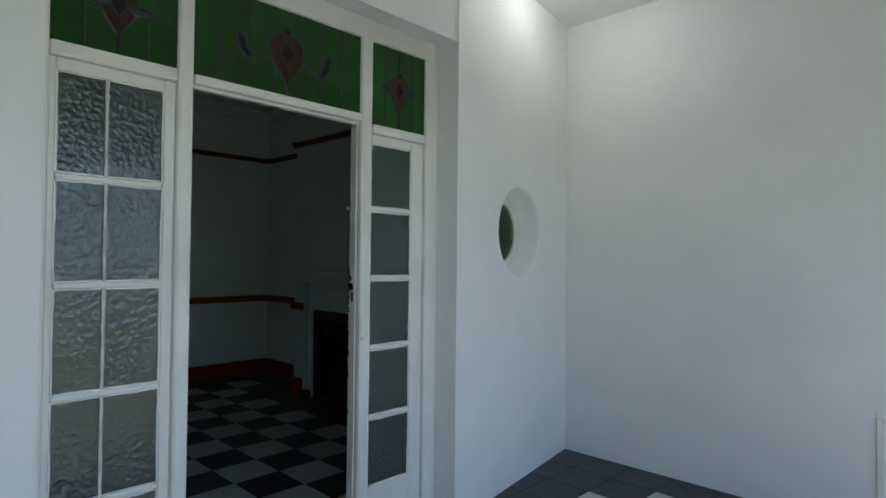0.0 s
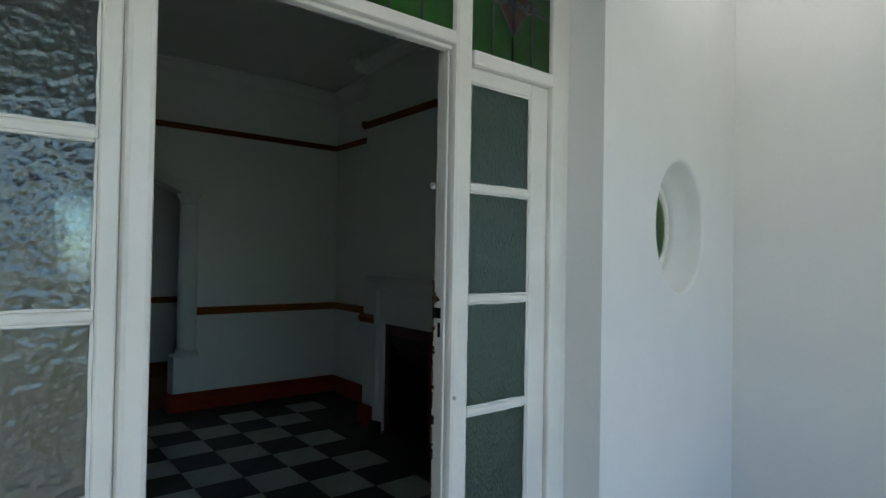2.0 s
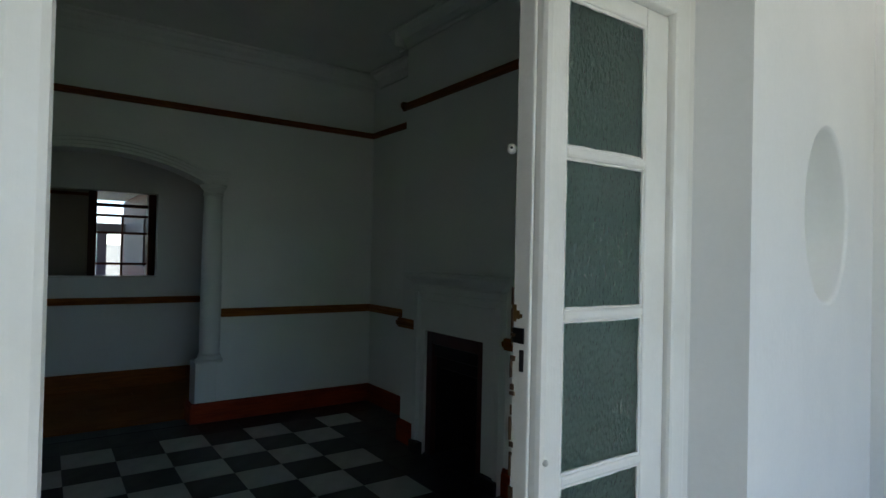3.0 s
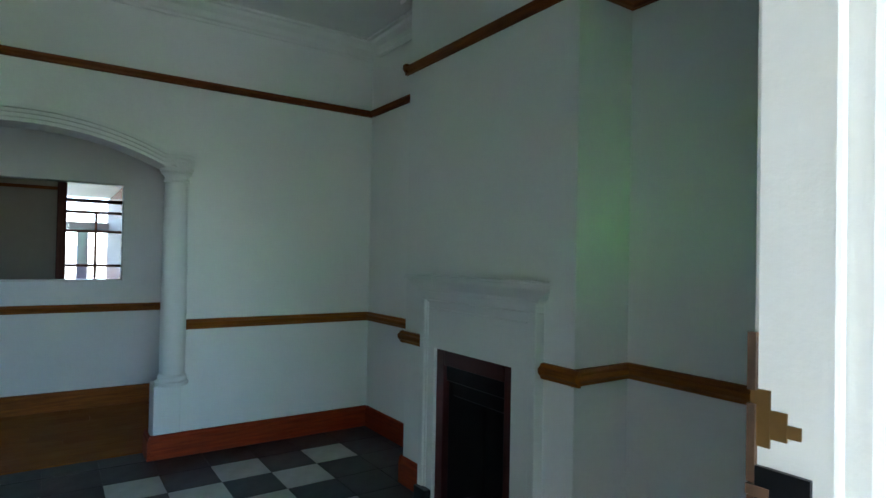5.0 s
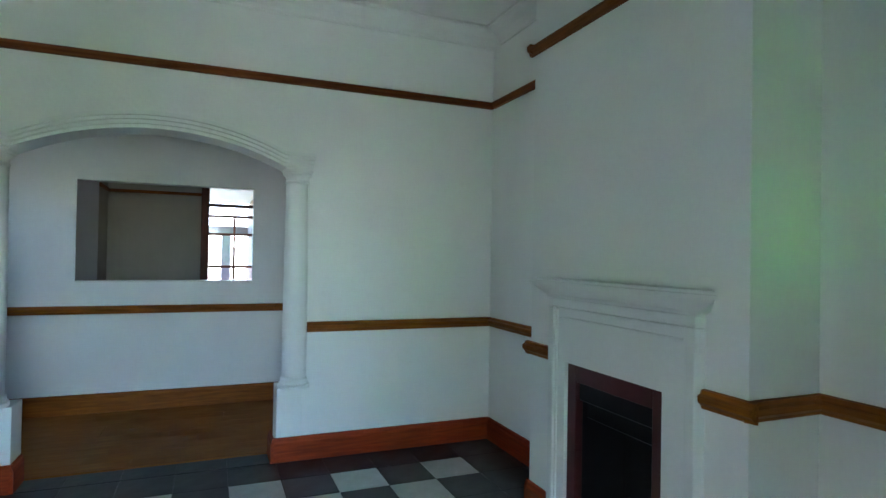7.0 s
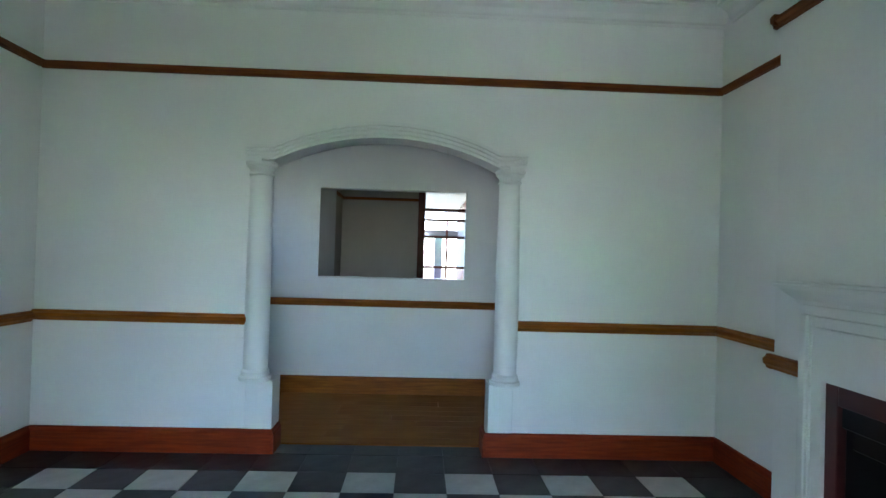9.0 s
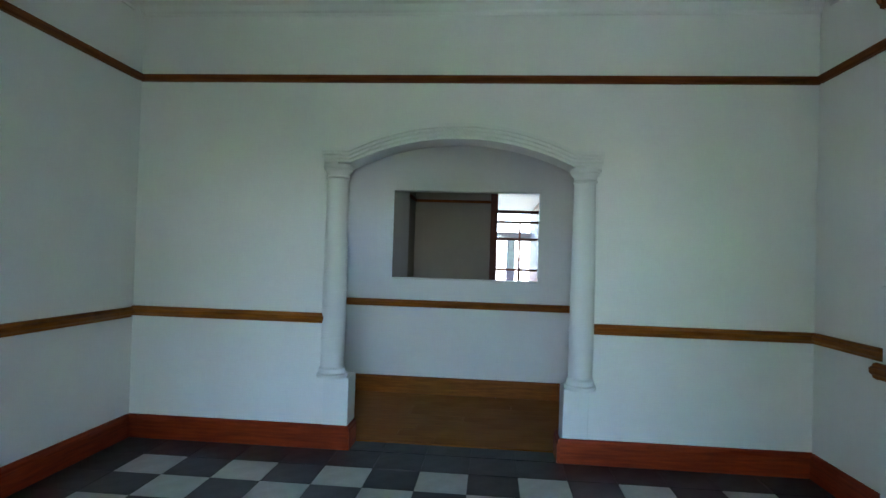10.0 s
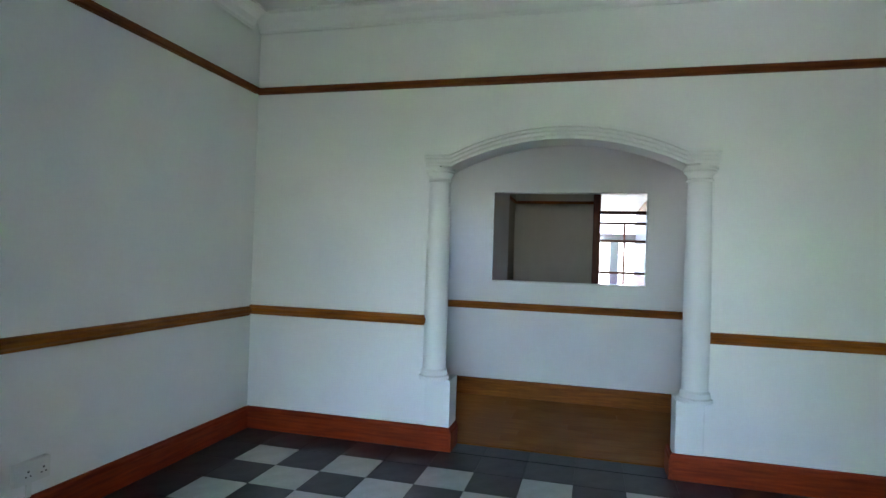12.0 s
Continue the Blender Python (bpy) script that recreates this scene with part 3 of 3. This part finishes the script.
for a, b, z0, z1 in ((SUR0 + 0.047, SUR0 + 0.059, 0, 1.125), (SUR1 - 0.059, SUR1 - 0.047, 0, 1.125), (SUR0 + 0.047, SUR1 - 0.047, 1.125, 1.138), (SUR0 + 0.075, SUR1 - 0.075, 1.085, 1.093)):
    boxes("bead", MOULD, [(a, -0.04, z0, b, 0.0, z1)], fire, bevel=0.003)
bm = bmesh.new()
sec = [(0.02, 1.185), (-0.055, 1.185), (-0.058, 1.200), (-0.070, 1.212), (-0.085, 1.228), (-0.098, 1.246), (-0.100, 1.254), (-0.112, 1.254), (-0.112, 1.264), (-0.106, 1.268), (-0.106, 1.279), (0.02, 1.279)]
flare = [max(0.0, -p - 0.05) / 0.062 for p, q in sec]
ends = [(SUR0 - 0.09 * f, SUR1 + 0.155 * f) for f in flare]
va = [bm.verts.new((e[0], p, q)) for e, (p, q) in zip(ends, sec)]
vb = [bm.verts.new((e[1], p, q)) for e, (p, q) in zip(ends, sec)]
bm.faces.new(va)
bm.faces.new(vb[::-1])
for i in range(len(sec)):
    j = (i + 1) % len(sec)
    bm.faces.new((va[i], va[j], vb[j], vb[i]))
part("mantel_shelf", bm, MOULD, fire)
boxes("fire_frame", MAROON, [(F0, -0.012, 0, F0 + 0.07, 0.03, FZ), (F1 - 0.07, -0.012, 0, F1, 0.03, FZ), (F0 + 0.07, -0.012, FZ - 0.085, F1 - 0.07, 0.03, FZ)], fire, "maroon enamelled metal frame", 0.004)
for nm, s in (("firebox_back", (F0 + 0.02, 0.31, 0, F1 - 0.02, 0.33, 0.9)), ("firebox_cheek", (F0 - 0.05, 0.03, 0, F0 + 0.045, 0.31, 0.9)), ("firebox_cheek", (F1 - 0.045, 0.03, 0, F1 + 0.05, 0.31, 0.9)), ("firebox_top", (F0, 0.03, 0.88, F1, 0.31, 0.92))):
    boxes(nm, SOOT, [s], fire, "soot-black iron")
bm = bmesh.new()
box(bm, F0 + 0.07, 0.005, 0.70, F1 - 0.07, 0.025, 0.785, 0.006)
box(bm, F0 + 0.10, 0.03, 0.62, F1 - 0.10, 0.045, 0.70, 0.006)
part("fire_hood", bm, IRON, fire, "black iron smoke hood")
for a, b in ((SUR0 + 0.002, F0 - 0.005), (F1 + 0.005, SUR1 - 0.002)):
    boxes("hearth_edge", SOOT, [(a, -0.075, 0, b, -0.032, 0.085)], fire, "black painted foot of the surround", 0.003)
boxes("hearth_slab", BLACK_TILE, [(F0 + 0.001, -0.03, 0.002, F1 - 0.001, 0.31, 0.012)], fire, "black tiled hearth")

# ---- entrance screen: posts, transom, sidelights, coloured fanlights ----
scr = thing("door_1", "white painted door frame with glazed sidelights and green fanlights, doorway open", "door frame", kind="structure")
JX0, JX1 = XE - 0.008, 4.082
P_L, P_R = (-2.648, -2.586), (-1.762, -1.690)
TR0, TR1 = 2.056, 2.095
boxes("post", TRIMW, [(JX0, P_L[0], -0.06, JX1, P_L[1], 2.49)], scr, bevel=0.014)
boxes("post", TRIMW, [(JX0, P_R[0], -0.06, JX1, P_R[1], 2.49)], scr, bevel=0.014)
boxes("side_post", TRIMW, [(JX0, FL - 0.02, -0.06, JX1, FL + 0.035, 2.585)], scr, bevel=0.006)
boxes("side_post", TRIMW, [(JX0, -1.25, -0.06, JX1 - 0.012, FR - 0.004, 2.585)], scr, bevel=0.006)
boxes("side_bead", TRIMW, [(JX0, -1.318, -0.06, JX1, -1.252, 2.49)], scr, bevel=0.010)
boxes("head", TRIMW, [(JX0, FL + 0.035, 2.48, JX1, -1.25, 2.585)], scr, bevel=0.008)
boxes("transom", TRIMW, [(JX0, P_L[1], TR0, JX1 + 0.006, P_R[0], TR1)], scr, bevel=0.008)
boxes("transom_drip", TRIMW, [(JX0 + 0.02, P_L[1], TR0 - 0.014, JX1 - 0.016, P_R[0], TR0)], scr, bevel=0.004)
boxes("transom", TRIMW, [(JX0, FL + 0.035, 2.05, JX1 + 0.004, P_L[0], 2.10)], scr, bevel=0.008)
boxes("transom", TRIMW, [(JX0, P_R[1], 2.01, JX1 + 0.004, -1.318, 2.058)], scr, bevel=0.008)
# rebate strip on the lock side with worn paint
strip = boxes("rebate_strip", TRIMW, [(JX0 - 0.006, -1.7730, 0, JX0 + 0.045, -1.7650, TR0 - 0.014)], scr, "white rebate strip with chipped paint", 0.004)
boxes("strike_plate", IRON, [(JX0 - 0.002, -1.7765, 1.218, JX0 + 0.03, -1.7720, 1.25)], strip, "dark iron strike plate")
boxes("keyhole_slot", HOLE, [(JX0 + 0.018, -1.7750, 1.160, JX0 + 0.030, -1.7725, 1.205)], strip, "dark lock slot")
boxes("worn_patch", BRASS, [(JX0 - 0.006, -1.7747, 1.262, JX0 + 0.006, -1.7725, 1.298), (JX0 + 0.006, -1.7744, 1.268, JX0 + 0.016, -1.7725, 1.286), (JX0 + 0.016, -1.7742, 1.271, JX0 + 0.024, -1.7725, 1.279)], strip, "bare yellowish wood patch")
rnd = random.Random(5)
bm = bmesh.new()
z = 0.60
while z < 1.30:
    h = 0.006 + 0.045 * rnd.random() ** 2
    box(bm, JX0 - 0.0075, -1.7745 - 0.004 * rnd.random(), z, JX0 - 0.004 + 0.011 * rnd.random() ** 2, -1.7715 - 0.001 * rnd.random(), z + h)
    z += h + 0.001 + 0.022 * rnd.random() ** 2
part("chipped_edge", bm, BARE, strip, "bare brown wood showing through chipped paint")
bm = bmesh.new()
bmesh.ops.create_uvsphere(bm, u_segments=14, v_segments=10, radius=0.011, matrix=Matrix.Translation((JX0 - 0.022, -1.7710, 1.63)))
bmesh.ops.create_cone(bm, segments=10, radius1=0.006, radius2=0.006, depth=0.03, matrix=Matrix.Translation((JX0 - 0.01, -1.7650, 1.63)) @ Matrix.Rotation(radians(90), 4, "Y"))
knob = part("catch_knob", bm, TRIMW, scr, "small white painted catch", True)
bm = bmesh.new()
bmesh.ops.create_uvsphere(bm, u_segments=8, v_segments=6, radius=0.003, matrix=Matrix.Translation((JX0 - 0.0145, -1.7786, 1.631)))
part("screw_hole", bm, HOLE, knob, "dark screw hole", True)
bm = bmesh.new()
bmesh.ops.create_uvsphere(bm, u_segments=12, v_segments=8, radius=0.007, matrix=Matrix.Translation((JX1, -1.745, 0.98)))
part("screw_plug", bm, PUTTY, scr, "small painted screw plug", True)


def sidelight(y0, y1, z0, z1, bars, mid, glass, stile0, stile1, zb, zt):
    s = new("sidelight")
    s["label"] = "white sidelight with small obscured glass panes"
    s.parent = scr
    boxes("stile", TRIMW, [(JX0 + 0.01, stile0, zb, JX1 - 0.020, y0, zt)], s, bevel=0.006)
    boxes("stile", TRIMW, [(JX0 + 0.01, y1, zb, JX1 - 0.020, stile1, zt)], s, bevel=0.006)
    boxes("top_rail", TRIMW, [(JX0 + 0.01, y0, z1, JX1 - 0.021, y1, zt)], s, bevel=0.005)
    boxes("bottom_rail", TRIMW, [(JX0 + 0.01, y0, zb, JX1 - 0.021, y1, z0)], s, bevel=0.005)
    for b in bars:
        boxes("glazing_bar", TRIMW, [(JX0 + 0.025, y0, b - 0.012, JX1 - 0.018, y1, b + 0.012)], s, bevel=0.007)
    zs = [z0] + list(bars) + [z1]
    for a, b in zip(zs, zs[1:]):
        a2, b2 = a + (0.011 if a != z0 else 0), b - (0.011 if b != z1 else 0)
        p = boxes("pane", glass, [(JX0 + 0.036, y0, a2, JX0 + 0.041, y1, b2)], s, "obscured patterned glass")
        bm = bmesh.new()
        r2 = random.Random(round(a * 1000))
        for ya, yb in ((y0, y0 + 0.006), (y1 - 0.006, y1)):
            box(bm, JX0 + 0.041, ya, a2, JX0 + 0.046, yb, b2)
        for za, zb2 in ((a2, a2 + 0.006), (b2 - 0.006, b2)):
            box(bm, JX0 + 0.041, y0 + 0.006, za, JX0 + 0.046, y1 - 0.006, zb2)
        bmesh.ops.subdivide_edges(bm, edges=[e for e in bm.edges if e.calc_length() > 0.05], cuts=7)
        for v in bm.verts:
            v.co.y += r2.uniform(-0.0015, 0.0015)
            v.co.z += r2.uniform(-0.0015, 0.0015)
        part("putty_line", bm, TRIMW, p)
        if mid:
            bm = bmesh.new()
            n = 9
            for i in range(n):
                za, zb2 = a2 + (b2 - a2) * i / n, a2 + (b2 - a2) * (i + 1) / n
                w = 0.0045 + 0.0015 * r2.random()
                box(bm, JX0 + 0.041, mid - w, za, JX0 + 0.048, mid + w, zb2)
            part("came", bm, PUTTY, p, "pale strip joining two panes")


sidelight(-3.04, -2.690, 0.18, 2.008, (0.51, 0.890, 1.272, 1.645), -2.884, GLASS_L, FL + 0.035, P_L[0], -0.06, 2.05)
sidelight(-1.682, -1.405, 0.222, 1.963, (0.567, 0.920, 1.274, 1.627), None, GLASS_R, P_R[1], -1.318, -0.06, 2.01)


def fanlight(y0, y1, z0, z1, wide):
    f = new("fanlight")
    f["label"] = "green leaded glass fanlight with a tulip motif"
    f.parent = scr
    X = JX0 + 0.052
    boxes("pane", GREEN, [(X - 0.004, y0, z0, X, y1, z1)], f, "green glass")
    cy, cz, s = (y0 + y1) / 2, (z0 + z1) / 2 - 0.01, 1.0 if wide else 0.82

    def piece(name, pts, mat, lab):
        pts = [(cy + s * p, cz + s * q) for p, q in pts]
        bm = bmesh.new()
        prism(bm, pts, "x", X + 0.0002, X + 0.003)
        ob = part(name, bm, mat, f, lab)
        return ob, pts

    def line(bm, pts, w=0.0032):
        for (a, b), (c, d) in zip(pts, pts[1:]):
            t = Vector((c - a, d - b))
            if t.length < 1e-6:
                continue
            nrm = Vector((-t.y, t.x)).normalized() * w
            prism(bm, [(a + nrm.x, b + nrm.y), (c + nrm.x, d + nrm.y), (c - nrm.x, d - nrm.y), (a - nrm.x, b - nrm.y)], "x", X, X + 0.0045)
    bm = bmesh.new()
    half = [(0.0, -0.135), (0.035, -0.085), (0.072, -0.035), (0.086, 0.015), (0.078, 0.06), (0.05, 0.088), (0.018, 0.092), (0.0, 0.075)]
    dia = [(0, -0.045), (0.032, 0.005), (0, 0.06), (-0.032, 0.005)]
    for k in (1, -1):
        _, p = piece("petal", [(k * a, b) for a, b in half], AMBER, "amber glass petal")
        line(bm, p + p[:1])
    ob, p = piece("diamond", dia, RUBY, "dark red glass diamond")
    ob.location.x = 0.003
    line(bm, p + p[:1], 0.004)
    ob, p = piece("bud", [(0.020 * math.cos(a), 0.105 + 0.020 * math.sin(a)) for a in np.linspace(0, 2 * math.pi, 12)[:-1]], RUBY, "dark red glass bud")
    line(bm, p + p[:1])
    for k in (1, -1):
        if wide:
            leaf = [(0.15, -0.04), (0.19, -0.055), (0.225, -0.02), (0.235, 0.06), (0.20, 0.03), (0.185, -0.02)]
            stem = [(0.08, -0.01), (0.12, -0.045), (0.17, -0.06), (0.23, -0.055), (0.36, -0.085)]
        else:
            leaf = [(0.03, 0.0), (0.075, -0.02), (0.125, -0.012), (0.15, 0.015), (0.09, 0.022)]
            stem = [(0.03, 0.0), (0.10, 0.0), (0.2, -0.015)]
        _, p = piece("leaf", [(k * a, b) for a, b in leaf], LEAFG, "dark teal glass leaf")
        line(bm, p + p[:1])
        line(bm, [(cy + s * k * a, cz + s * b) for a, b in stem if abs(s * a) < (y1 - y0) / 2 - 0.004])
    count = 7 if wide else 4
    for i in range(1, count):
        y = y0 + (y1 - y0) * i / count
        if abs(y - cy) < 0.09 * s:
            line(bm, [(y, z0), (y, cz - s * 0.06)], 0.0022)
            line(bm, [(y, cz + s * 0.11), (y, z1)], 0.0022)
        else:
            line(bm, [(y, z0), (y, z1)], 0.0022)
    line(bm, [(cy, z0), (cy, cz - s * 0.135)], 0.0022)
    line(bm, [(cy, cz + s * 0.12), (cy, z1)], 0.0022)
    part("came", bm, LEAD, f, "dull lead strips")


fanlight(FL + 0.035, P_L[0], 2.10, 2.48, False)
fanlight(P_L[1], P_R[0], TR1, 2.48, True)
fanlight(P_R[1], -1.318, 2.058, 2.48, False)
boxes("threshold", GROUT, [(XE - 0.01, P_L[1], -0.08, XO - 0.04, P_R[0], 0.002)], scr, "dark worn threshold")

# ---- socket ----
so = thing("wall_socket", "white double power socket on the wall", "socket", at=(1.735, YS, 0.285))
boxes("back_box", PLASTIC, [(-0.085, 0, -0.052, 0.085, 0.028, 0.052)], so, bevel=0.006)
boxes("face_plate", PLASTIC, [(-0.083, 0.028, -0.050, 0.083, 0.036, 0.050)], so, bevel=0.004)
for k in (-1, 1):
    for dx, dz, r in ((0, 0.006, 0.0048), (-0.011, -0.016, 0.0036), (0.011, -0.016, 0.0036)):
        bm = bmesh.new()
        bmesh.ops.create_cone(bm, cap_ends=True, segments=12, radius1=r, radius2=r, depth=0.003, matrix=Matrix.Translation((k * 0.038 - 0.01 + dx, 0.0365, dz)) @ Matrix.Rotation(radians(90), 4, "X"))
        part("socket_hole", bm, HOLE, so)
    boxes("rocker_switch", PLASTIC, [(k * 0.038 - 0.008, 0.036, 0.022, k * 0.038 + 0.008, 0.040, 0.036)], so, bevel=0.002)
boxes("conduit", PLASTIC, [(-0.012, 0, -0.125, 0.012, 0.012, -0.052)], so, "white cable cover", 0.003)

# ---- floors, piece by piece ----
TS, TX0, TY0 = 0.30, 0.31, -2.165
bm = bmesh.new()
box(bm, -0.2, YS - 0.1, -0.12, XE - 0.12, 0.1, -0.006)
box(bm, XE - 0.12, YS - 0.1, -0.06, XE - 0.01, -0.4, -0.006)
room_floor = tagged(part("floor", bm, GROUT), "black and white chequered tile floor", "floor", "", "structure")
bm = bmesh.new()
box(bm, XE - 0.12, -6.2, -0.12, 7.3, YN, PZ - 0.006)
porch_floor = tagged(part("porch_floor", bm, GROUT), "black and white tiled porch floor", "floor", "", "structure")


def tile_mesh(w, d, mat, cache={}):
    key = (round(w, 3), round(d, 3), mat.name)
    if key not in cache:
        bm = bmesh.new()
        g = 0.0015
        c = 0.0015
        lo = [bm.verts.new((x, y, -0.01)) for x, y in ((g, g), (w - g, g), (w - g, d - g), (g, d - g))]
        mi = [bm.verts.new((x, y, -c)) for x, y in ((g, g), (w - g, g), (w - g, d - g), (g, d - g))]
        hi = [bm.verts.new((x, y, 0)) for x, y in ((g + c, g + c), (w - g - c, g + c), (w - g - c, d - g - c), (g + c, d - g - c))]
        bm.faces.new(hi)
        for a, b in ((lo, mi), (mi, hi)):
            for k in range(4):
                bm.faces.new((a[k], a[(k + 1) % 4], b[(k + 1) % 4], b[k]))
        cache[key] = mesh_of("tile", bm, mat)
    return cache[key]


def lay(parent, x0, y0, x1, y1, z, white, ox, oy):
    i0, i1 = math.floor((x0 - ox) / TS + 1e-6), math.ceil((x1 - ox) / TS - 1e-6)
    j0, j1 = math.floor((y0 - oy) / TS + 1e-6), math.ceil((y1 - oy) / TS - 1e-6)
    for i in range(i0, i1):
        for j in range(j0, j1):
            ax, bx = max(x0, ox + i * TS), min(x1, ox + (i + 1) * TS)
            ay, by = max(y0, oy + j * TS), min(y1, oy + (j + 1) * TS)
            if bx - ax < 0.02 or by - ay < 0.02:
                continue
            ob = new("tile", tile_mesh(bx - ax, by - ay, WHITE_TILE if white(i, j, (ax + bx) / 2, (ay + by) / 2) else BLACK_TILE))
            ob.location = (ax, ay, z)
            ob.parent = parent


def room_white(i, j, x, y):
    if x < TX0 or y < -4.3 or y > -0.36 or (x > 0.9 and y > -0.68):
        return False
    return (i + j) % 2 == 1


lay(room_floor, 0.0, YS, XE - 0.03, 0.0, 0.0, room_white, TX0, TY0)
lay(room_floor, -0.19, A0, 0.0, A1, 0.0, lambda *a: False, TX0, TY0)
lay(porch_floor, XO - 0.25, -6.2, 7.3, YN, PZ, lambda i, j, x, y: x > XO + 0.3 and y < YN - 0.3 and (i + j) % 2 == 0, XO + 0.0, YN)
bm = bmesh.new()
box(bm, XC, CY0, -0.12, -0.19, CY1, -0.012)
corr = tagged(part("corridor_floor", bm, HOLE), "varnished brown board floor of the corridor", "floor", "", "structure")
bw = 0.148
for k in range(int((-0.19 - XC) / bw)):
    y = CY0
    rk = random.Random(k)
    while y < CY1:
        ln = min(rk.uniform(1.4, 2.6), CY1 - y)
        bm = bmesh.new()
        box(bm, 0, 0, -0.012, bw - 0.002, ln - 0.0015, 0, 0.0012)
        ob = part("plank", bm, PLANK, corr)
        ob.location = (XC + k * bw + 0.002, y, 0.0)
        y += ln
